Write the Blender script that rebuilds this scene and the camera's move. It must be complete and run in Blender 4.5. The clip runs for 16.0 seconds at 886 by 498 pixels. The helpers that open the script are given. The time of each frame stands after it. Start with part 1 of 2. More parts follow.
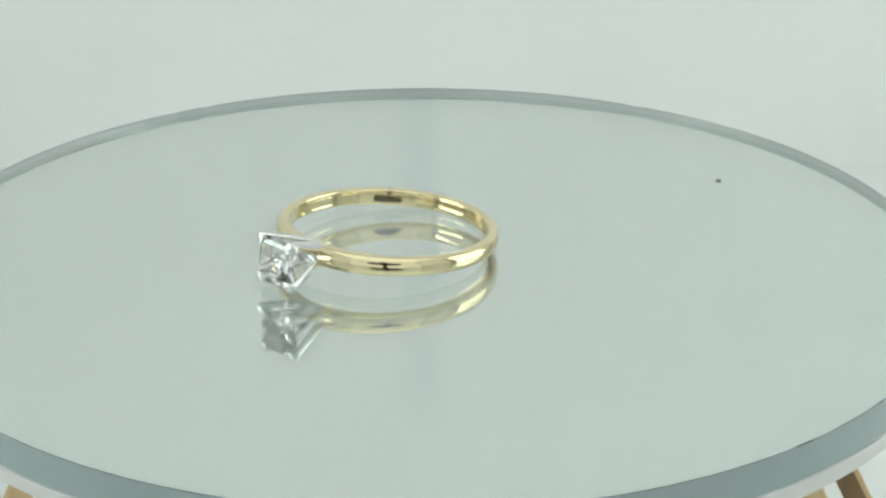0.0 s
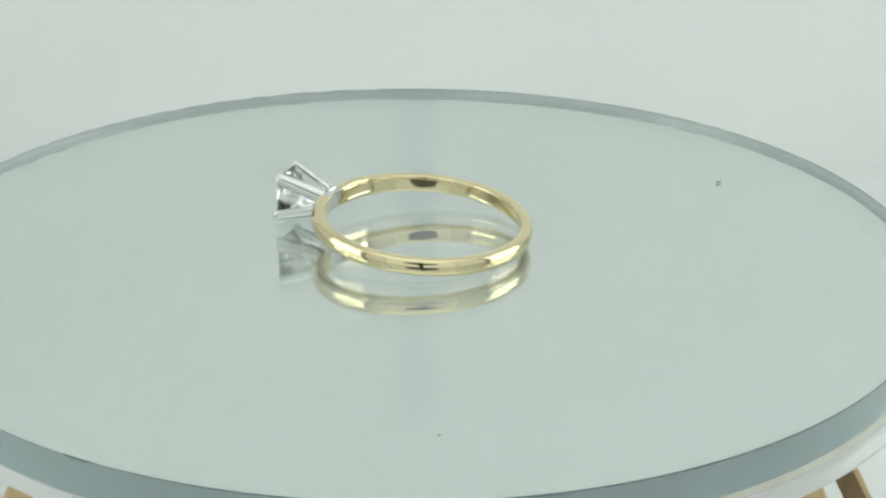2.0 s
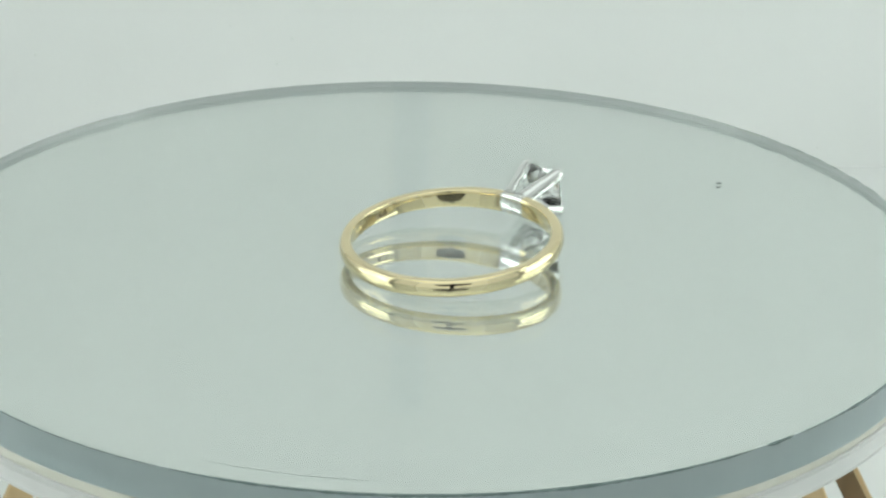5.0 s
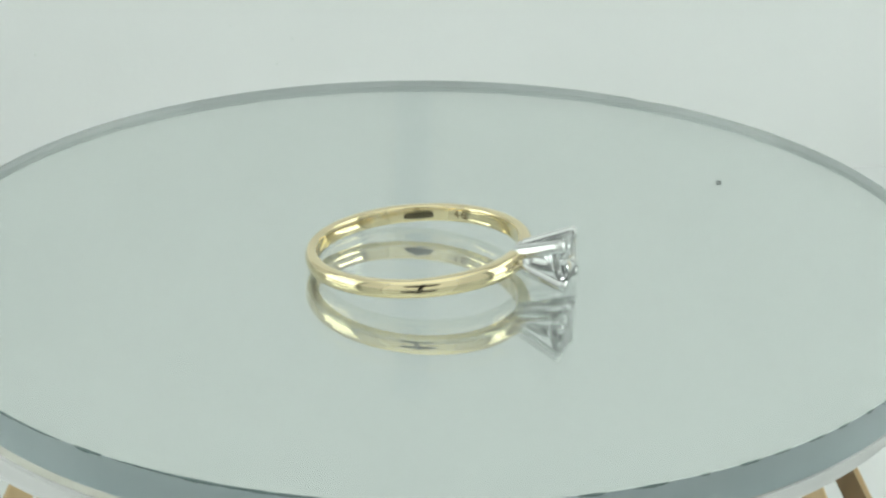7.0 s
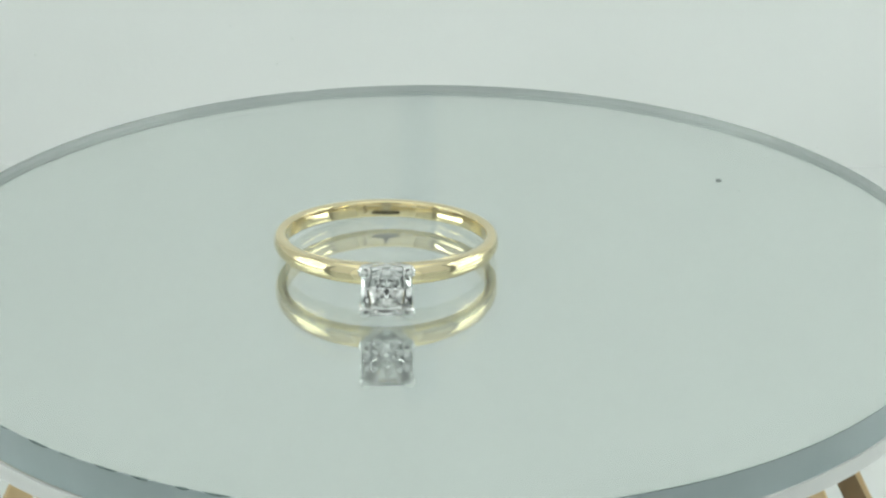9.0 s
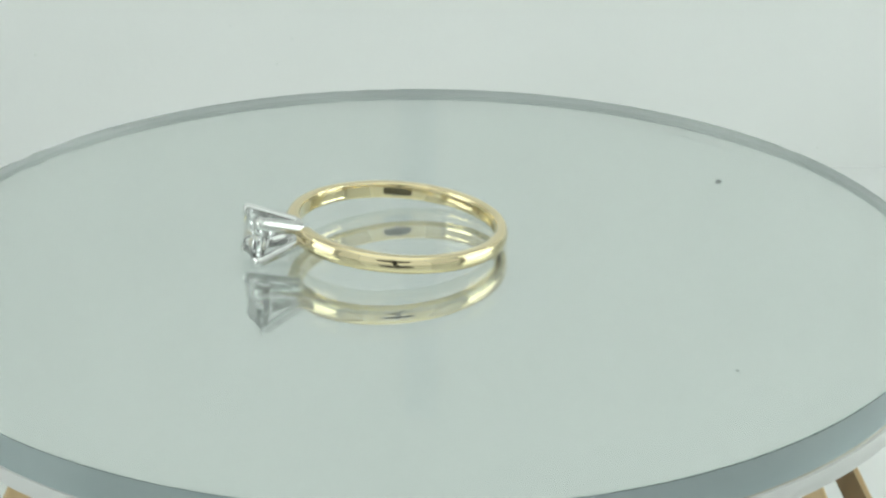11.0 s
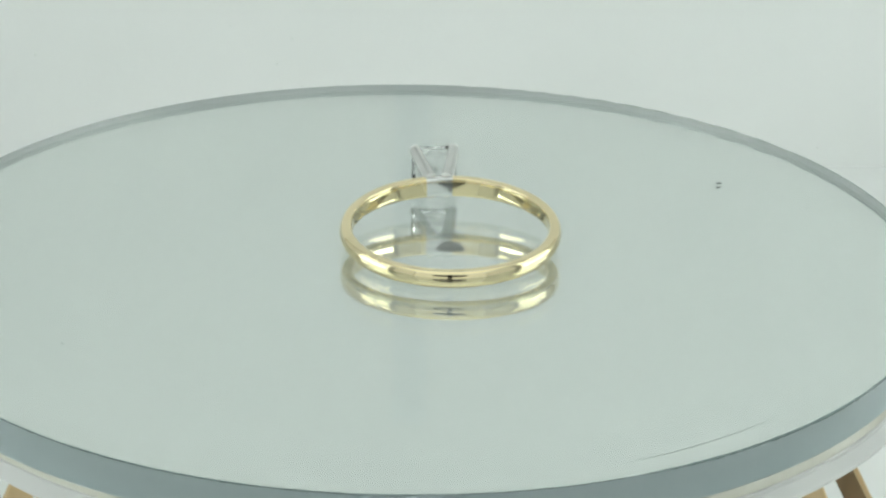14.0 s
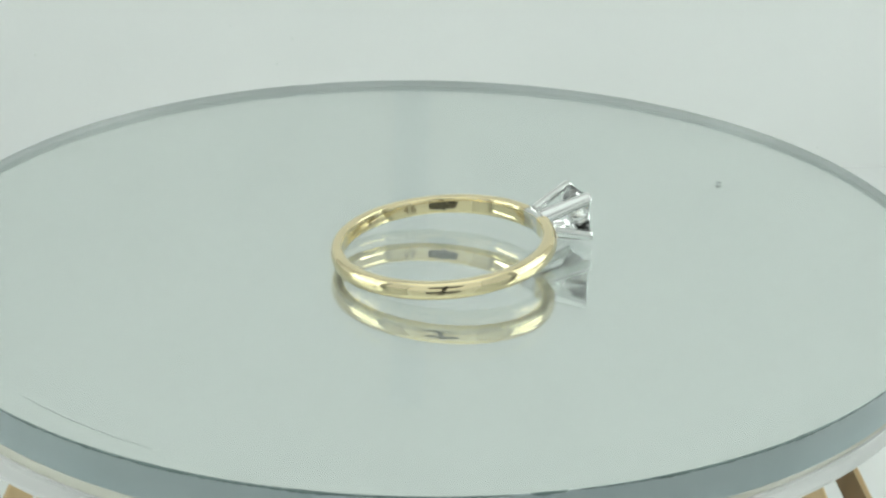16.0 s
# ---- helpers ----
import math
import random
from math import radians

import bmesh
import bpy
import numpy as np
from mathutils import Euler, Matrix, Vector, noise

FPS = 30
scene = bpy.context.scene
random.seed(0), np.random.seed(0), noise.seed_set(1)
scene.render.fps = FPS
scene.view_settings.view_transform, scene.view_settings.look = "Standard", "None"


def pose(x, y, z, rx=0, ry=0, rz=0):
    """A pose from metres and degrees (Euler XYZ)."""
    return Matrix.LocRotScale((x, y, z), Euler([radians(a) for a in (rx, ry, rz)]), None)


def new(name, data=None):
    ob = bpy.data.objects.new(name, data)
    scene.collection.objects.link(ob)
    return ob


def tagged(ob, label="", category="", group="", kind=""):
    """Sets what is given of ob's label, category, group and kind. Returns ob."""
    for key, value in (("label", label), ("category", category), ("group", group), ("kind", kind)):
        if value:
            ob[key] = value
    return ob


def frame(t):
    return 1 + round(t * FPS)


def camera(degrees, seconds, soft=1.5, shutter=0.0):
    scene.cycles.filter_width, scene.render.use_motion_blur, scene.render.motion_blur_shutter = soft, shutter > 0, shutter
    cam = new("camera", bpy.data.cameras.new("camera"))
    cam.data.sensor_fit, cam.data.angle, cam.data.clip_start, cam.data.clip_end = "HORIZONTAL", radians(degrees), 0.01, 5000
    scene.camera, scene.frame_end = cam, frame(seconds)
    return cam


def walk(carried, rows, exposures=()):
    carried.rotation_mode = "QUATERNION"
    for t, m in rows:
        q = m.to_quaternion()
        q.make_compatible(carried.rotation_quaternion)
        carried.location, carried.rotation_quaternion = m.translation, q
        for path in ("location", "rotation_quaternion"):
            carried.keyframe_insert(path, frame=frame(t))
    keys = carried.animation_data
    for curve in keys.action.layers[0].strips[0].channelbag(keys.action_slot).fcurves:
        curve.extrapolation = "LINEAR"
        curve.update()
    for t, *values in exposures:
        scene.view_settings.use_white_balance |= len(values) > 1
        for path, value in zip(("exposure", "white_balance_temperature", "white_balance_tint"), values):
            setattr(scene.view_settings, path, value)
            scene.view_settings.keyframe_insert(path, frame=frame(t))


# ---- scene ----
# A ring on a slowly turning mirror disc inside a small white light tent.
# Lengths below are in millimetres where a name ends in _MM; MM turns them into metres.
MM = 0.001
TURN = 0.610852            # radians per second, clockwise from above

# ---------- camera ----------
cam = camera(21.631, 16.0, soft=2.4)
EYE = (Matrix.Translation((0.0, -0.19354, 0.08151)) @ pose(0, 0, 0, 0, 0, -0.6429)
       @ pose(0, 0, 0, 90 - 22.8388 + 0.0728) @ pose(0, 0, 0, 0, 0, 0.4235))
walk(cam, [(0.0, EYE), (16.0, EYE)], exposures=[(0.0, 0.0), (16.0, 0.0)])

# ---------- world: the dim room outside the tent ----------
world = bpy.data.worlds.new("dim_room")
world.use_nodes = True
world.node_tree.nodes["Background"].inputs["Color"].default_value = (0.012, 0.014, 0.014, 1)
world.node_tree.nodes["Background"].inputs["Strength"].default_value = 1.0
scene.world = world
BAR_POWER = 7.9            # brightness of the bars on the tent's sides
TOP_POWER = 1.16           # brightness of the fill panel added under its top
FRONT_POWER = 0.82         # brightness of the panel behind the camera
PANEL_TINT = (0.897, 1.0, 0.945)

# ---------- materials ----------


def material(name, colour, rough=0.5, metal=0.0, **more):
    m = bpy.data.materials.new(name)
    m.use_nodes = True
    b = m.node_tree.nodes["Principled BSDF"]
    b.inputs["Base Color"].default_value = (*colour, 1)
    b.inputs["Roughness"].default_value = rough
    b.inputs["Metallic"].default_value = metal
    for key, value in more.items():
        b.inputs[key.replace("_", " ")].default_value = value
    return m


def grain(m, scale, low, high, stretch=(1, 1, 1), bump=0.0, bump_scale=None, detail=4.0, depth=0.0002):
    """Mottles the base colour between two tones and adds fine relief."""
    t = m.node_tree
    b = t.nodes["Principled BSDF"]
    co = t.nodes.new("ShaderNodeTexCoord")
    mp = t.nodes.new("ShaderNodeMapping")
    mp.inputs["Scale"].default_value = stretch
    t.links.new(co.outputs["Object"], mp.inputs["Vector"])
    n = t.nodes.new("ShaderNodeTexNoise")
    n.inputs["Scale"].default_value = scale
    n.inputs["Detail"].default_value = detail
    t.links.new(mp.outputs["Vector"], n.inputs["Vector"])
    r = t.nodes.new("ShaderNodeValToRGB")
    r.color_ramp.elements[0].position, r.color_ramp.elements[1].position = 0.3, 0.7
    r.color_ramp.elements[0].color, r.color_ramp.elements[1].color = (*low, 1), (*high, 1)
    t.links.new(n.outputs["Fac"], r.inputs["Fac"])
    t.links.new(r.outputs["Color"], b.inputs["Base Color"])
    if bump:
        n2 = t.nodes.new("ShaderNodeTexNoise")
        n2.inputs["Scale"].default_value = bump_scale or scale * 4
        n2.inputs["Detail"].default_value = 3.0
        t.links.new(mp.outputs["Vector"], n2.inputs["Vector"])
        bm_ = t.nodes.new("ShaderNodeBump")
        bm_.inputs["Strength"].default_value = bump
        bm_.inputs["Distance"].default_value = depth
        t.links.new(n2.outputs["Fac"], bm_.inputs["Height"])
        t.links.new(bm_.outputs["Normal"], b.inputs["Normal"])
    return m


FABRIC = grain(material("white_tent_fabric", (0.8, 0.8, 0.8), 0.9), 25, (0.865, 0.872, 0.865), (0.895, 0.897, 0.892), bump=0.15, bump_scale=900)
SEAM = grain(material("grey_seam_fabric", (0.77, 0.77, 0.77), 0.9), 120, (0.806, 0.822, 0.828), (0.830, 0.842, 0.846))
GLASS = material("clear_glass", (0.98, 1.0, 0.99), 0.0, Transmission_Weight=0.90, IOR=1.5)
EDGE_GLASS = grain(material("ground_glass_edge", (0.5, 0.6, 0.6), 0.3, Transmission_Weight=0.5, IOR=1.5), 200, (0.56, 0.66, 0.68), (0.61, 0.705, 0.725))
SILVER = material("silvering", (0.80, 0.83, 0.817), 0.0, 1.0)
BACKING = grain(material("ivory_backing_paint", (0.6, 0.56, 0.45), 0.5), 160, (0.63, 0.612, 0.53), (0.77, 0.755, 0.685))
PLATTER = grain(material("white_plastic", (0.78, 0.77, 0.77), 0.3), 60, (0.62, 0.615, 0.61), (0.72, 0.71, 0.70))
CHIP = material("chipped_glass_edge", (0.15, 0.205, 0.20), 0.4)
SCUFF = material("scuff", (0.74, 0.80, 0.775), 0.7)
DUST = material("grey_dust", (0.42, 0.47, 0.45), 0.9)
DARK_SPOT = material("dark_sensor_spot", (0.012, 0.02, 0.018), 0.8)
PALE_LINT = material("pale_lint", (0.835, 0.845, 0.83), 0.9)


def polished(m, strength, depth):
    """Fine polishing lines that run round the band."""
    t = m.node_tree
    co = t.nodes.new("ShaderNodeTexCoord")
    mp = t.nodes.new("ShaderNodeMapping")
    mp.inputs["Scale"].default_value = (260, 260, 9000)
    n = t.nodes.new("ShaderNodeTexNoise")
    n.inputs["Scale"].default_value = 1.0
    n.inputs["Detail"].default_value = 3.0
    bp = t.nodes.new("ShaderNodeBump")
    bp.inputs["Strength"].default_value = strength
    bp.inputs["Distance"].default_value = depth
    t.links.new(co.outputs["Object"], mp.inputs["Vector"])
    t.links.new(mp.outputs["Vector"], n.inputs["Vector"])
    t.links.new(n.outputs["Fac"], bp.inputs["Height"])
    t.links.new(bp.outputs["Normal"], t.nodes["Principled BSDF"].inputs["Normal"])
    return m


GOLD = polished(material("yellow_gold", (0.868, 0.74, 0.475), 0.05, 1.0), 0.5, 0.000003)
WHITE_GOLD = material("white_gold", (0.79, 0.785, 0.775), 0.13, 1.0)
ENGRAVED = material("engraved_gold", (0.20, 0.14, 0.065), 0.6, 0.0)
DIAMOND = material("diamond", (1.0, 1.0, 1.0), 0.04, Transmission_Weight=1.0, IOR=1.72)
PALE_WOOD = grain(material("pale_wood", (0.62, 0.46, 0.26), 0.55), 250, (0.56, 0.39, 0.20), (0.70, 0.53, 0.31), (1, 1, 0.12), 0.2)
SHADED_WOOD = grain(material("shaded_wood", (0.14, 0.08, 0.03), 0.5), 250, (0.16, 0.10, 0.045), (0.26, 0.165, 0.08), (1, 1, 0.12), 0.2)
BLACK = grain(material("black_plastic", (0.012, 0.012, 0.013), 0.5), 90, (0.010, 0.010, 0.011), (0.016, 0.016, 0.017))
GREY = grain(material("grey_plastic", (0.45, 0.45, 0.45), 0.5), 90, (0.42, 0.425, 0.425), (0.48, 0.485, 0.485))
FRAME = grain(material("panel_frame_plastic", (0.7, 0.7, 0.7), 0.5), 80, (0.66, 0.67, 0.67), (0.74, 0.75, 0.74))


def lit(name, strength):
    m = bpy.data.materials.new(name)
    m.use_nodes = True
    t = m.node_tree
    t.nodes.remove(t.nodes["Principled BSDF"])
    e = t.nodes.new("ShaderNodeEmission")
    e.inputs["Color"].default_value = (*PANEL_TINT, 1)
    e.inputs["Strength"].default_value = strength
    t.links.new(e.outputs["Emission"], t.nodes["Material Output"].inputs["Surface"])
    return m


LIT = lit("lit_bar", BAR_POWER)
SOFT_LIT = lit("lit_top", TOP_POWER)
FRONT_LIT = lit("lit_front", FRONT_POWER)

# ---------- mesh helpers ----------


def mesh_of(name, bm, mats, smooth=None):
    me = bpy.data.meshes.new(name)
    bmesh.ops.recalc_face_normals(bm, faces=bm.faces[:])
    if smooth is not None:
        for e in bm.edges:
            e.smooth = not (len(e.link_faces) == 2 and e.calc_face_angle(0) > radians(smooth))
        for fc in bm.faces:
            fc.smooth = True
    bm.to_mesh(me)
    bm.free()
    for m in (mats if isinstance(mats, (list, tuple)) else [mats]):
        me.materials.append(m)
    return me


def part(name, bm, mat, parent, label="", smooth=None):
    ob = new(name, mesh_of(name, bm, mat, smooth))
    ob.parent = parent
    return tagged(ob, label)


def box(bm, x0, y0, z0, x1, y1, z1, bevel=0.0):
    g = bmesh.ops.create_cube(bm, size=1.0)
    for v in g["verts"]:
        v.co = ((x0 + x1) / 2 + v.co.x * (x1 - x0), (y0 + y1) / 2 + v.co.y * (y1 - y0), (z0 + z1) / 2 + v.co.z * (z1 - z0))
    if bevel:
        es = list({e for v in g["verts"] for e in v.link_edges})
        bmesh.ops.bevel(bm, geom=es, offset=bevel, segments=2, affect="EDGES")
    return bm


def turned(bm, profile, n=192, mats=None):
    """A closed body turned about z from (radius, height) pairs, first and last on the axis."""
    rings = []
    for r, z in profile:
        if r < 1e-9:
            rings.append([bm.verts.new((0, 0, z))])
        else:
            rings.append([bm.verts.new((r * math.cos(2 * math.pi * k / n), r * math.sin(2 * math.pi * k / n), z)) for k in range(n)])
    for i, (a, b) in enumerate(zip(rings, rings[1:])):
        for k in range(n):
            j = (k + 1) % n
            if len(a) == 1:
                fc = bm.faces.new((a[0], b[k], b[j]))
            elif len(b) == 1:
                fc = bm.faces.new((a[k], b[0], a[j]))
            else:
                fc = bm.faces.new((a[k], b[k], b[j], a[j]))
            fc.material_index = mats[i] if mats else 0
    return bm


def sweep(bm, stations, cap=True):
    """Skins a row of equal closed loops of points."""
    loops = [[bm.verts.new(q) for q in s] for s in stations]
    n = len(loops[0])
    for a, b in zip(loops, loops[1:]):
        for k in range(n):
            j = (k + 1) % n
            bm.faces.new((a[k], a[j], b[j], b[k]))
    if cap:
        bm.faces.new(loops[0][::-1])
        bm.faces.new(loops[-1])
    return bm


def structure(name, bm, mat, label, category="wall"):
    return tagged(new(name, mesh_of(name, bm, mat)), label, category, kind="structure")


# ---------- the tent ----------
FLOOR_Z, WALL_Y, SIDE_X, TOP_Z, FRONT_Y = -0.045, 0.141, 0.155, 0.250, -0.2220
structure("floor", box(bmesh.new(), -SIDE_X - 0.002, FRONT_Y - 0.002, FLOOR_Z - 0.002, SIDE_X + 0.002, WALL_Y + 0.002, FLOOR_Z), FABRIC,
          "smooth white fabric floor of a light tent", "floor")
wall_north = structure("wall_north", box(bmesh.new(), -SIDE_X - 0.002, WALL_Y, FLOOR_Z, SIDE_X + 0.002, WALL_Y + 0.002, TOP_Z), FABRIC,
                       "white fabric back wall of a light tent")
structure("wall_east", box(bmesh.new(), SIDE_X, FRONT_Y, FLOOR_Z, SIDE_X + 0.002, WALL_Y, TOP_Z), FABRIC, "white fabric side wall of a light tent")
structure("wall_west", box(bmesh.new(), -SIDE_X - 0.002, FRONT_Y, FLOOR_Z, -SIDE_X, WALL_Y, TOP_Z), FABRIC, "white fabric side wall of a light tent")
structure("ceiling", box(bmesh.new(), -SIDE_X - 0.002, FRONT_Y - 0.002, TOP_Z, SIDE_X + 0.002, WALL_Y + 0.002, TOP_Z + 0.002), FABRIC,
          "white fabric top of a light tent", "ceiling")


structure("wall_south", box(bmesh.new(), -SIDE_X - 0.002, FRONT_Y - 0.002, FLOOR_Z, SIDE_X + 0.002, FRONT_Y, TOP_Z), FABRIC, "white fabric front wall of a light tent")
structure("trim", box(bmesh.new(), -0.0034, WALL_Y - 0.00012, 0.004, 0.0021, WALL_Y, 0.086), SEAM,
          "pale grey upright seam tape on the white back wall", "seam")


def light_bar(x, y0, y1, z):
    """A lit bar on a side wall: channel, end caps and a glowing diffuser."""
    side = -1 if x > 0 else 1
    bar = tagged(new("light_bar"), "lit white light bar along the tent's side wall", "light bar", "side light bars")
    bar.location = (x, (y0 + y1) / 2, z)
    hy, hz = (y1 - y0) / 2, 0.0043
    part("diffuser", box(bmesh.new(), side * 0.0005, -hy, -hz, side * 0.004, hy, hz, 0.0012), LIT, bar, "glowing white diffuser")
    for z0, z1 in ((-hz - 0.0015, -hz), (hz, hz + 0.0015)):
        part("channel_edge", box(bmesh.new(), 0, -hy, z0, side * 0.0035, hy, z1, 0.0003), FRAME, bar)
    for e0, e1 in ((-hy - 0.003, -hy), (hy, hy + 0.003)):
        part("end_cap", box(bmesh.new(), 0, e0, -hz - 0.0015, side * 0.0045, e1, hz + 0.0015, 0.0004), FRAME, bar)
    return bar


for bar_z in (0.002, 0.048, 0.100):
    light_bar(SIDE_X, -0.045, 0.060, bar_z)
    light_bar(-SIDE_X, -0.078, 0.027, bar_z)


def shade_upright(x, y):
    """Unseen grey upright added to darken the gold's reflections, with foot and three clips."""
    side = -1 if x > 0 else 1
    post = tagged(new("shade_upright"), "unseen grey upright added to darken the gold beside the bar highlights", "light stand", "light bar posts")
    post.location = (x, y, FLOOR_Z)
    part("upright", box(bmesh.new(), side * 0.001, -0.006, 0.003, side * 0.008, 0.009, 0.165, 0.001), GREY, post)
    part("foot", box(bmesh.new(), side * 0.001, -0.018, 0.0, side * 0.026, 0.018, 0.003, 0.001), GREY, post)
    for bz in (0.002, 0.048, 0.100):
        part("clip", box(bmesh.new(), side * 0.001, 0.009, bz - FLOOR_Z - 0.006, side * 0.006, 0.0118, bz - FLOOR_Z + 0.006, 0.0005), GREY, post)


shade_upright(SIDE_X, -0.0600)
shade_upright(-SIDE_X, -0.0930)


# Unseen panel added to fill the tent with soft light from above.
def top_fill():
    lamp = tagged(new("top_fill"), "broad softly lit white fill panel, unseen, added under the tent's top", "light panel")
    lamp.location = (0, -0.078, TOP_Z)
    part("diffuser", box(bmesh.new(), -0.145, -0.130, -0.005, 0.145, 0.130, -0.0005, 0.001), SOFT_LIT, lamp, "softly glowing diffuser")
    for x0, y0, x1, y1 in ((-0.149, -0.134, 0.149, -0.130), (-0.149, 0.130, 0.149, 0.134), (-0.149, -0.130, -0.145, 0.130), (0.145, -0.130, 0.149, 0.130)):
        part("frame_bar", box(bmesh.new(), x0, y0, -0.006, x1, y1, 0.0, 0.0006), FRAME, lamp)


top_fill()


def front_light():
    """The lit panel behind the camera, bright in the polished metal."""
    lamp = tagged(new("front_light"), "broad softly lit white light panel on the tent's front wall", "light panel")
    lamp.location = (0, FRONT_Y, 0.104)
    part("diffuser", box(bmesh.new(), -0.1525, 0.0005, -0.130, 0.1525, 0.0050, 0.130, 0.001), FRONT_LIT, lamp, "softly glowing diffuser")
    for x0, z0, x1, z1 in ((-0.1545, -0.134, 0.1545, -0.130), (-0.1545, 0.130, 0.1545, 0.134), (-0.1545, -0.130, -0.1525, 0.130), (0.1525, -0.130, 0.1545, 0.130)):
        part("frame_bar", box(bmesh.new(), x0, 0.0, z0, x1, 0.006, z1, 0.0006), FRAME, lamp)


front_light()


def filming_camera():
    """The dark camera on its upright post, behind the eye; it shows only in the polished metal."""
    fc = tagged(new("camera_on_post"), "black camera on an upright black post facing the turntable", "camera")
    fc.location = (0, -0.2005, FLOOR_Z)
    z = 0.08151 - FLOOR_Z
    loops = []
    for y, k in ((-0.0135, 0.96), (-0.012, 1.0), (-0.0015, 1.0), (0.0, 0.96)):
        loops.append([(0.064 * k * math.copysign(abs(math.cos(q)) ** 0.9, math.cos(q)), y, z + 0.039 * k * math.copysign(abs(math.sin(q)) ** 0.75, math.sin(q)))
                      for q in (2 * math.pi * i / 48 for i in range(48))])
    part("body", sweep(bmesh.new(), loops), BLACK, fc, "rounded black camera body", 40)
    part("lens", turned(bmesh.new(), [(0, 0), (0.026, 0), (0.026, 0.004), (0.0245, 0.0052), (0.022, 0.0052), (0.020, 0.002), (0, 0.0015)], 48), BLACK, fc, "black round lens barrel", 35).matrix_basis = pose(0, 0, z, -90, 0, 0)
    part("post", box(bmesh.new(), -0.008, -0.0125, 0.0, 0.008, -0.002, z - 0.037, 0.001), BLACK, fc)
    part("top_arm", box(bmesh.new(), -0.008, -0.0125, z + 0.037, 0.008, -0.002, z + 0.075, 0.001), BLACK, fc)
    return fc


filming_camera()

# ---------- the stand under the turntable ----------
DISC_R = 0.04676


def stick(bm, a, b, w, d, twist=0.0):
    """A square stick from a to b with softened edges."""
    a, b = Vector(a), Vector(b)
    ax = (b - a).normalized()
    u = Vector((0, 1, 0)).cross(ax).normalized()
    v = ax.cross(u)
    u, v = u * math.cos(twist) + v * math.sin(twist), v * math.cos(twist) - u * math.sin(twist)
    k = 0.12
    loop = [(-1 + k, -1), (1 - k, -1), (1, -1 + k), (1, 1 - k), (1 - k, 1), (-1 + k, 1), (-1, 1 - k), (-1, -1 + k)]
    return sweep(bm, [[p + u * (w / 2 * i) + v * (d / 2 * j) for i, j in loop] for p in (a, b)])


def wooden_stand():
    st = tagged(new("wooden_stand"), "small wooden stand with splayed square legs under the turntable", "stand")
    st.location = (0, 0, FLOOR_Z)
    h = -FLOOR_Z
    part("top_plate", turned(bmesh.new(), [(0, h - 0.0080), (0.034, h - 0.0080), (0.0345, h - 0.0076), (0.0345, h - 0.0059), (0.034, h - 0.0055), (0, h - 0.0055)], 96),
         PALE_WOOD, st, "round pale wooden top plate", 30)
    for x0, x1, y0, y1, w, mat, label in ((32.0, 51.0, 4, 6, 2.2, SHADED_WOOD, "wooden leg with its shaded face coloured dark brown"), (29.8, 46.6, -9, -12, 2.1, PALE_WOOD, "pale wooden leg"),
                                          (-29.5, -47.2, -6, -9, 2.4, PALE_WOOD, "pale wooden leg"), (-26.0, -42.5, 14, 18, 2.1, PALE_WOOD, "pale wooden leg")):
        leg = part("leg", stick(bmesh.new(), (x0 * MM, y0 * MM, h - 0.0060), (x1 * MM, y1 * MM, 0.0), w * MM, 2.2 * MM), mat, st, label)
        # The leg's shade is coloured dark; a pale strip stands for its lit edge.
        if mat is SHADED_WOOD:
            off = (w / 2 + 0.24) * MM
            part("lit_edge_strip", stick(bmesh.new(), (x0 * MM + off, y0 * MM, h - 0.0068), (x1 * MM + off, y1 * MM, 0.0002), 0.46 * MM, 2.2 * MM), PALE_WOOD, leg, "pale strip for the leg's lit edge")
    return st


wooden_stand()

# ---------- turntable platter ----------
platter = tagged(new("turntable_platter"), "round white plastic turntable platter on the wooden stand", "turntable")
platter.location = (0, 0, -0.0050)


def plate():
    """The plate and the lip that the disc lies in: it is set off the plate's middle and stands higher on one side."""
    bm = turned(bmesh.new(), [(0, -0.0005), (DISC_R - 0.0006, -0.0005), (DISC_R - 0.0001, -0.0003), (DISC_R, 0.0001), (DISC_R + 0.0001, 0.0006),
                              (DISC_R + 0.00013, 0.0015), (DISC_R - 0.00006, 0.00155), (DISC_R - 0.00008, 0.00055), (0, 0.00055)])
    for v in bm.verts:
        if v.co.z > 0.001:
            v.co.z -= 0.00060 * math.cos(math.atan2(v.co.y, v.co.x) - radians(105))
        if v.co.z > 0.0004:
            v.co.y -= 0.00118
    return bm


part("plate", plate(), PLATTER, platter, smooth=50)

# ---------- mirror disc ----------
DISC_LOCAL = Matrix.Translation((0, -0.00118, 0.00006)) @ pose(0, 0, 0, 0, -0.4132, 0)
mirror = tagged(new("mirror_disc"), "round thick clear glass mirror disc with a chipped edge", "mirror")
GLASS_T = 0.00210
BASE_T = 0.00318
SILVER_Z = -0.00208         # just above the silvering, in the disc's own space
b_ = turned(bmesh.new(), [(0, 0), (DISC_R - 0.00004, 0), (DISC_R, -0.00003), (DISC_R, -BASE_T + 0.00004), (DISC_R - 0.00004, -BASE_T), (DISC_R - 0.00006, -BASE_T),
                          (DISC_R - 0.00006, -GLASS_T), (0, -GLASS_T)], 256, [0, 1, 1, 1, 1, 1, 2])
part("glass_plate", b_, [GLASS, EDGE_GLASS, SILVER], mirror, "clear glass plate silvered below")
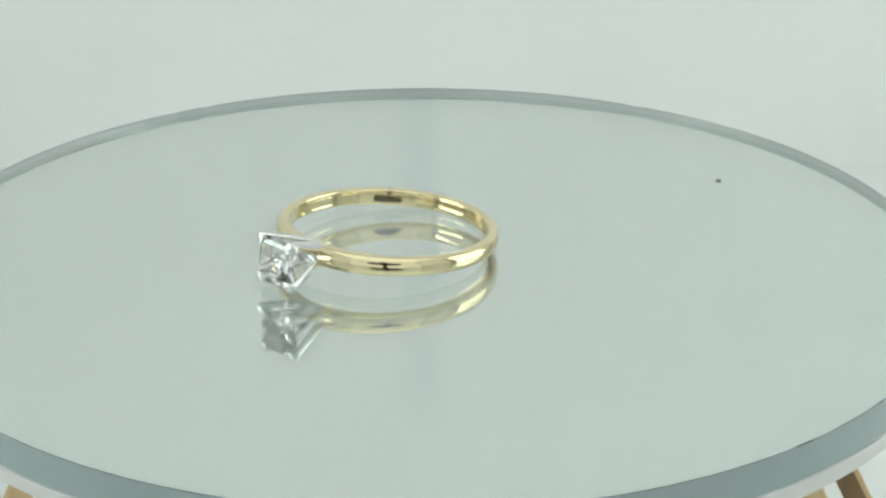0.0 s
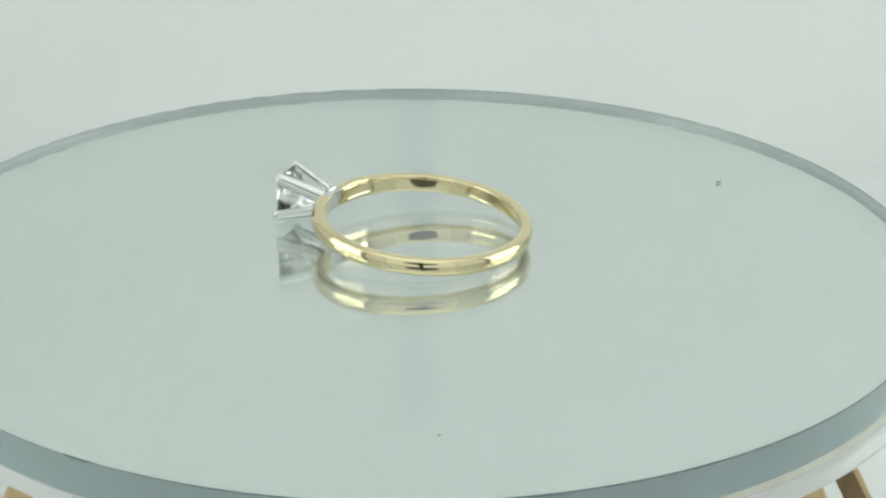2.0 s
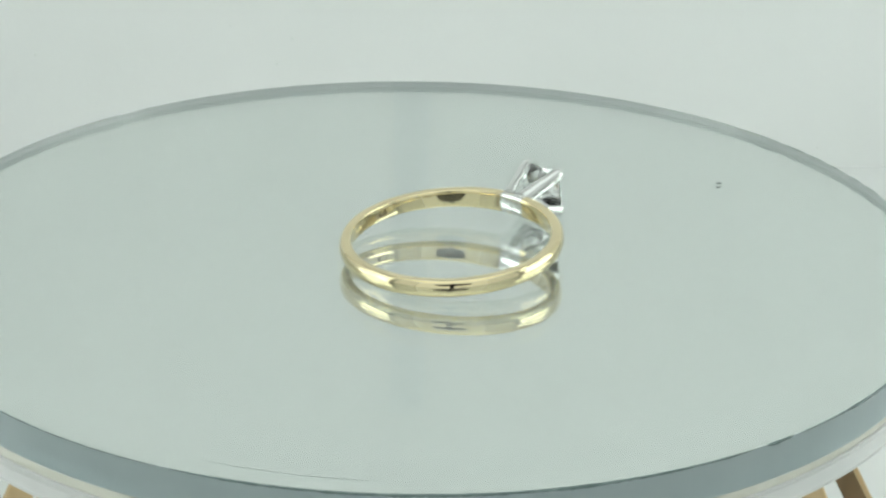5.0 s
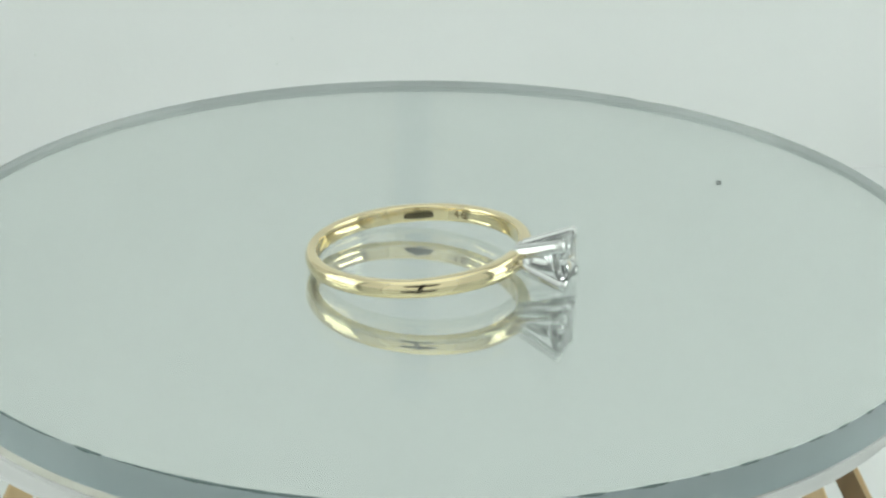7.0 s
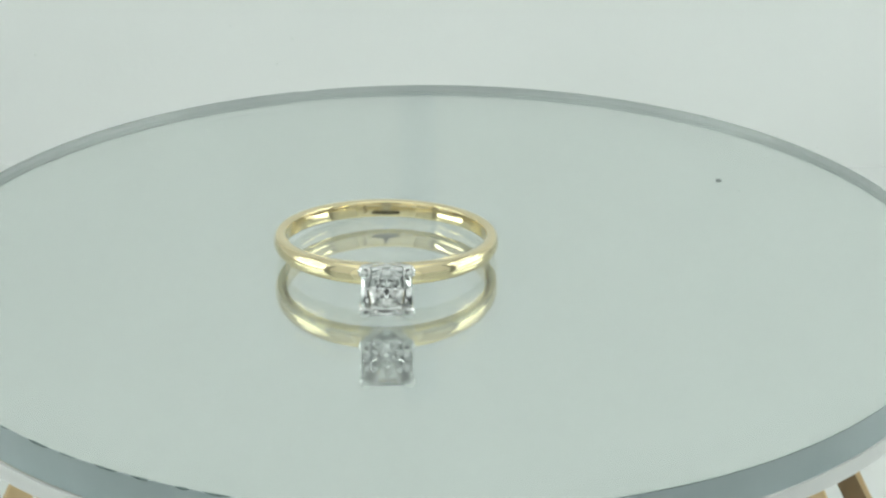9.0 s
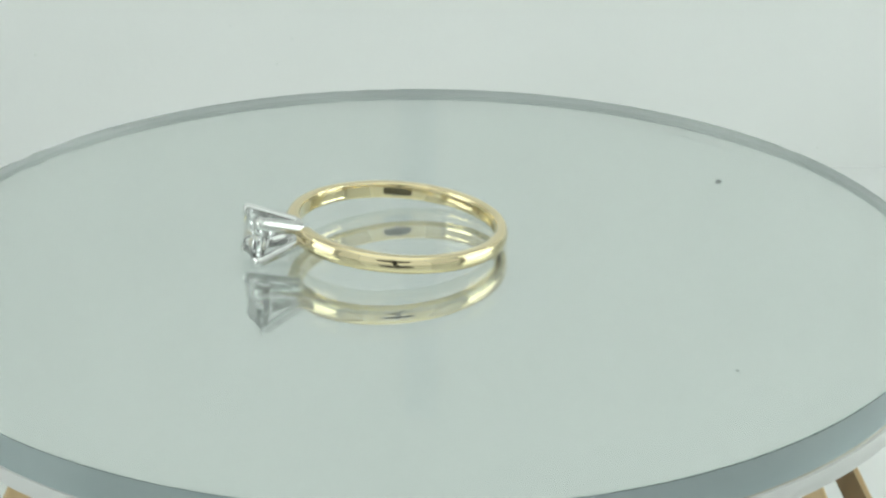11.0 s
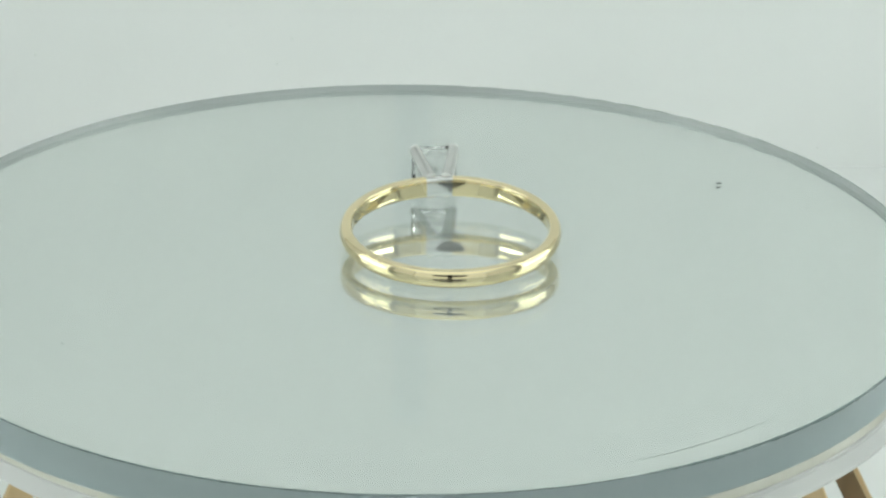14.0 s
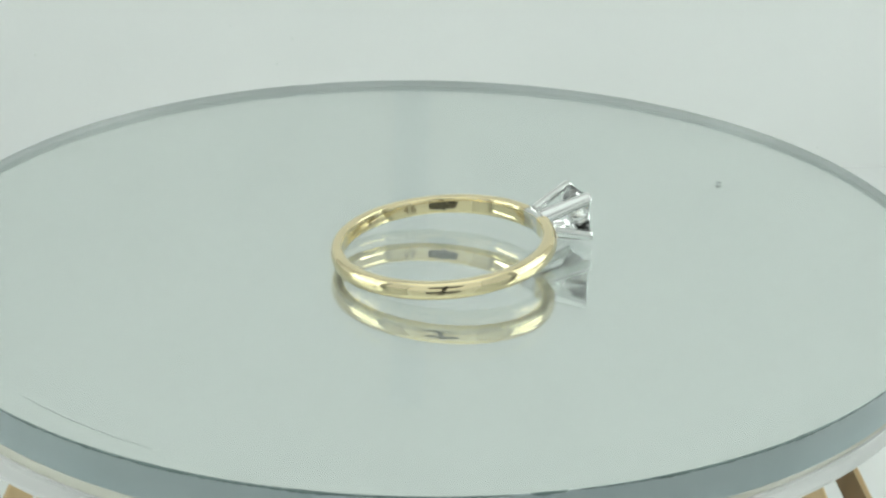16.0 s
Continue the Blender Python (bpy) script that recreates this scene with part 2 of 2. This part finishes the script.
part("base_plate", turned(bmesh.new(), [(0, -GLASS_T - 0.00002), (DISC_R - 0.00008, -GLASS_T - 0.00002), (DISC_R - 0.00008, -BASE_T), (0, -BASE_T)], 192),
     BACKING, mirror, "painted base plate", 35)
part("backing", turned(bmesh.new(), [(0, -BASE_T - 0.00003), (DISC_R - 0.0001, -BASE_T - 0.00003), (DISC_R - 0.0001, -BASE_T - 0.00110), (DISC_R - 0.0003, -BASE_T - 0.00115), (0, -BASE_T - 0.00115)], 192),
     BACKING, mirror, "ivory painted backing", 35)


def edge_sliver(a0, a1, width, seed):
    """A ragged dark flaw along the disc's top edge between two angles in degrees."""
    rnd = random.Random(seed)
    bm = bmesh.new()
    n = max(5, int((a1 - a0) / 0.35))
    st = []
    for i in range(n + 1):
        a = radians(a0 + (a1 - a0) * i / n)
        taper = math.sin(math.pi * i / n) ** 0.4 if 0 < i < n else 0.1
        w = width * taper * rnd.uniform(0.7, 1.2) * (1 + 0.9 * max(0.0, math.sin(a * 23 + seed) - 0.6))
        c, s = math.cos(a), math.sin(a)
        o, k = DISC_R + 0.000006, DISC_R - 0.35 * w
        st.append([(o * c, o * s, -w * 0.75), (o * c, o * s, 0.00002), (k * c, k * s, 0.00002), (k * c, k * s, -0.00005)])
    return sweep(bm, st)


def place_chips():
    rnd = random.Random(5)
    # a long dark line round part of the edge, then short chips with gaps
    for a0, a1, w in ((62, 118, 0.00026), (119.5, 123, 0.00030), (-52, 60, 0.00013), (124, 164, 0.00025), (216, 304, 0.00006)):
        part("edge_chip", edge_sliver(a0, a1, w, int(a0)), CHIP, mirror, "thin dark chipped line")
    a = 168.0
    while a < 214:
        ln = rnd.uniform(1.2, 3.6)
        part("edge_chip", edge_sliver(a, a + ln, rnd.uniform(0.00013, 0.00023), int(a * 10)), CHIP, mirror)
        a += ln + rnd.uniform(1.0, 3.2)
    for a in (307,):
        part("edge_chip", edge_sliver(a, a + rnd.uniform(1, 4), 0.0002, int(a)), CHIP, mirror)


place_chips()


def scuff(points, w):
    bm = bmesh.new()
    st = []
    for i, (x, y) in enumerate(points):
        k = w * (0.3 + math.sin(math.pi * i / (len(points) - 1)))
        r = math.hypot(x, y)
        ux, uy = x / r, y / r
        st.append([((x + ux * k / 2) * MM, (y + uy * k / 2) * MM, SILVER_Z + 0.000002), ((x + ux * k / 2) * MM, (y + uy * k / 2) * MM, SILVER_Z + 0.000012),
                   ((x - ux * k / 2) * MM, (y - uy * k / 2) * MM, SILVER_Z + 0.000012), ((x - ux * k / 2) * MM, (y - uy * k / 2) * MM, SILVER_Z + 0.000002)])
    return sweep(bm, st)


part("scuff", scuff([(43.3 * math.cos(radians(a)), 43.3 * math.sin(radians(a))) for a in range(62, 84, 2)], 0.07), SCUFF, mirror, "faint hairline scuff")


def fleck(size, seed, flat=0.5):
    rnd = random.Random(seed)
    bm = bmesh.new()
    bmesh.ops.create_icosphere(bm, subdivisions=2, radius=size / 2)
    for v in bm.verts:
        v.co *= rnd.uniform(0.75, 1.2)
        v.co.z = v.co.z * flat + size * flat * 0.45
    return bm


for fx, fy, fs in ((33.5, -10.5, 0.38), (-22, 26, 0.16), (8, -31, 0.18)):
    fk = part("dust_fleck", fleck(fs * MM, int(fx * 10), 0.06), DUST, mirror, "pale grey dust fleck")
    fk.location = (fx * MM, (fy + 1.18) * MM, SILVER_Z + 0.00001)

# Stands in for a spot on the sensor; placed along the camera's ray, never turning.
speck = tagged(new("sensor_spot", mesh_of("sensor_spot", fleck(0.00056, 3, 0.6), DARK_SPOT)), "tiny dark sensor spot set in the mirror glass to fit the camera's view", "dust")
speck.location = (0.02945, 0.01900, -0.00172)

for lx, lz, ls in ((-57.9, -27.2, 0.55), (-19.2, -24.6, 0.5), (-28.5, -22.6, 0.4), (61.2, -41.8, 0.4), (-21.6, -28.6, 0.4)):
    ln = tagged(new("lint_fleck", mesh_of("lint_fleck", fleck(ls * MM, int(lx)), PALE_LINT)), "faint grey lint fleck on the back wall", "lint", "lint flecks")
    ln.matrix_basis = pose(lx * MM, WALL_Y - 0.00002, lz * MM, 90, 0, 0)

# ---------- the ring ----------
RING_LOCAL = Matrix.Translation((-0.00278, 0.00139, 0.00160)) @ pose(0, 0, 0, 0, 0, 225.94) @ pose(0, 0, 0, 0, -4.1, 0) @ pose(0, 0, 0, -0.4, 0, 0)
ring = tagged(new("ring"), "yellow gold solitaire ring with a square diamond in white gold prongs", "ring")
R_IN = 8.963


def shank_loop(th, inset=0.0):
    """The ring's cross section at an angle: domed outside, nearly flat inside, fuller towards the head."""
    near = max(0.0, math.cos(radians(th))) ** 2.2
    hh = 0.79 + 0.17 * near - inset                  # half height along the finger
    tk = 1.123 + 0.22 * near - inset                 # thickness
    c, s = math.cos(radians(th)), math.sin(radians(th))
    loop = []
    for k in range(21):
        q = -math.pi / 2 + math.pi * k / 20
        loop.append((R_IN + 0.66 + (tk - 0.66) * max(0.0, math.cos(q)), hh * math.sin(q)))
    for q in (0.985, 0.95, 0.88, 0.7, 0.35, 0, -0.35, -0.7, -0.88, -0.95, -0.985):
        loop.append((R_IN + inset + 0.05 * abs(q) ** 4 + 0.15 * abs(q) ** 14, hh * q))
    return [(r * c * MM, r * s * MM, z * MM) for r, z in loop]


HEAD_GAP = 7.8            # degrees to either side of the head where the gold ends


def band():
    return sweep(bmesh.new(), [shank_loop(HEAD_GAP + (360 - 2 * HEAD_GAP) * i / 180) for i in range(181)])


band_ob = part("band", band(), GOLD, ring, "polished domed yellow gold band", 50)


def setting_base():
    """The white gold bridge between the band's ends, let in a little, with a low saddle under the prongs."""
    bm = bmesh.new()
    sweep(bm, [shank_loop(-HEAD_GAP + 0.06 + (2 * HEAD_GAP - 0.12) * i / 16, 0.025) for i in range(17)])
    saddle = []
    for r, hy, hz in ((9.9, 1.50, 0.80), (10.2, 1.46, 0.80), (10.45, 1.25, 0.72), (10.6, 0.9, 0.5)):
        saddle.append([(r * MM, hy * MM * math.copysign(abs(math.cos(q)) ** 0.85, math.cos(q)), hz * MM * math.copysign(abs(math.sin(q)) ** 0.85, math.sin(q)))
                       for q in (2 * math.pi * k / 20 for k in range(20))])
    return sweep(bm, saddle)


head = part("setting", setting_base(), WHITE_GOLD, ring, "white gold four-prong setting", 45)


def prong(sy, sz):
    bm = bmesh.new()
    base, tip = Vector((9.75, 0.84 * sy, 0.60 * sz)), Vector((13.95, 1.88 * sy, 1.84 * sz))
    out = Vector((0, sy, sz)).normalized()
    st = []
    n = 14
    for i in range(n + 1):
        t = i / n
        c = base.lerp(tip, t)
        a = 0.78 - 0.18 * t
        b = 0.60 - 0.06 * t
        ax = (tip - base).normalized()
        u = ax.cross(out).normalized()
        v = u.cross(ax).normalized()
        st.append([tuple((c + u * (a * math.cos(q)) + v * (b * math.sin(q) * (1.0 if math.sin(q) > 0 else 0.55))) * MM) for q in (2 * math.pi * k / 14 for k in range(14))])
    # rounded claw that leans in over the stone's corner
    for h_, sc, lean in ((0.11, 0.97, 0.05), (0.21, 0.86, 0.16), (0.28, 0.62, 0.30), (0.31, 0.25, 0.38)):
        c = tip + Vector((h_, 0, 0)) - out * lean
        u, v = Vector((0, -sz, sy)).normalized(), out
        st.append([tuple((c + u * (0.53 * sc * math.cos(q)) + v * (0.53 * sc * math.sin(q) * (1.0 if math.sin(q) > 0 else 0.75))) * MM) for q in (2 * math.pi * k / 14 for k in range(14))])
    return sweep(bm, st)


for sy, sz in ((1, 1), (-1, 1), (-1, -1), (1, -1)):
    part("prong", prong(sy, sz), WHITE_GOLD, head, smooth=50)


def princess():
    """A square cut stone: table, crown, girdle and chevron pavilion, along +x."""
    bm = bmesh.new()
    g, tb = 2.17, 1.55

    def sq(r, s):
        return [bm.verts.new((r * MM, y * s * MM, z * s * MM)) for y, z in ((1, 1), (-1, 1), (-1, -1), (1, -1))]

    corners = ((1, 1), (-1, 1), (-1, -1), (1, -1))
    mids = ((0, 1), (-1, 0), (0, -1), (1, 0))
    table, mid, gt, gb = sq(14.20, tb), sq(14.05, 1.88), sq(13.82, g), sq(13.72, g)
    gtm, gbm = [[bm.verts.new((r * MM, y * g * MM, z * g * MM)) for y, z in mids] for r in (13.82, 13.72)]
    bm.faces.new(table)
    for k in range(4):
        j = (k + 1) % 4
        bm.faces.new((table[k], table[j], mid[j], mid[k]))
        bm.faces.new((mid[k], mid[j], gt[j], gtm[k], gt[k]))
        bm.faces.new((gt[k], gtm[k], gbm[k], gb[k]))
        bm.faces.new((gtm[k], gt[j], gb[j], gbm[k]))
    culet = bm.verts.new((11.71 * MM, 0, 0))
    # chevrons: along each corner rib a row of points, with mid-side points between
    levels = ((13.17, 1.36, 1.52), (12.63, 0.78, 0.92), (12.20, 0.34, 0.44))
    prev_c, prev_m = gb, gbm
    for r, sc, sm in levels:
        cc = [bm.verts.new((r * MM, y * sc * MM, z * sc * MM)) for y, z in corners]
        mm_ = [bm.verts.new(((r - 0.12) * MM, y * sm * MM, z * sm * MM)) for y, z in mids]
        for k in range(4):
            j = (k + 1) % 4
            for tri in ((prev_c[k], prev_m[k], cc[k]), (prev_m[k], mm_[k], cc[k]), (prev_m[k], prev_c[j], cc[j]), (prev_m[k], cc[j], mm_[k])):
                bm.faces.new(tri)
        prev_c, prev_m = cc, mm_
    for k in range(4):
        j = (k + 1) % 4
        bm.faces.new((prev_c[k], prev_m[k], culet))
        bm.faces.new((prev_m[k], prev_c[j], culet))
    return bm


part("diamond", princess(), DIAMOND, head, "clear square princess-cut diamond")


def engraving(text, middle, size):
    """Small characters sunk into the band's inside at an angle round it."""
    cu = bpy.data.curves.new("engraving", "FONT")
    cu.body, cu.size, cu.align_x, cu.align_y, cu.extrude = text, size, "CENTER", "CENTER", 0.012
    cu.space_character = 1.25
    tmp = bpy.data.objects.new("engraving", cu)
    me = bpy.data.meshes.new_from_object(tmp)
    bpy.data.objects.remove(tmp)
    for v in me.vertices:
        a = radians(middle) - v.co.x / R_IN
        r = R_IN - 0.006 - v.co.z
        v.co = (r * math.cos(a) * MM, r * math.sin(a) * MM, v.co.y * MM)
    me.materials.clear()
    me.materials.append(ENGRAVED)
    ob = new("engraving", me)
    ob.parent = band_ob
    return tagged(ob, "dark stamped number inside the band")


engraving("\u00b746", 85.0, 1.15)
engraving("5", -167.3, 1.0)


# ---------- what moves ----------
def motions():
    times = [i * 0.25 for i in range(65)]
    spin = [(t, Matrix.Rotation(-TURN * t, 4, "Z")) for t in times]
    walk(platter, [(t, Matrix.Translation((0, 0, -0.0050)) @ m) for t, m in spin])
    walk(mirror, [(t, m @ DISC_LOCAL) for t, m in spin])
    walk(ring, [(t, m @ RING_LOCAL) for t, m in spin])


motions()
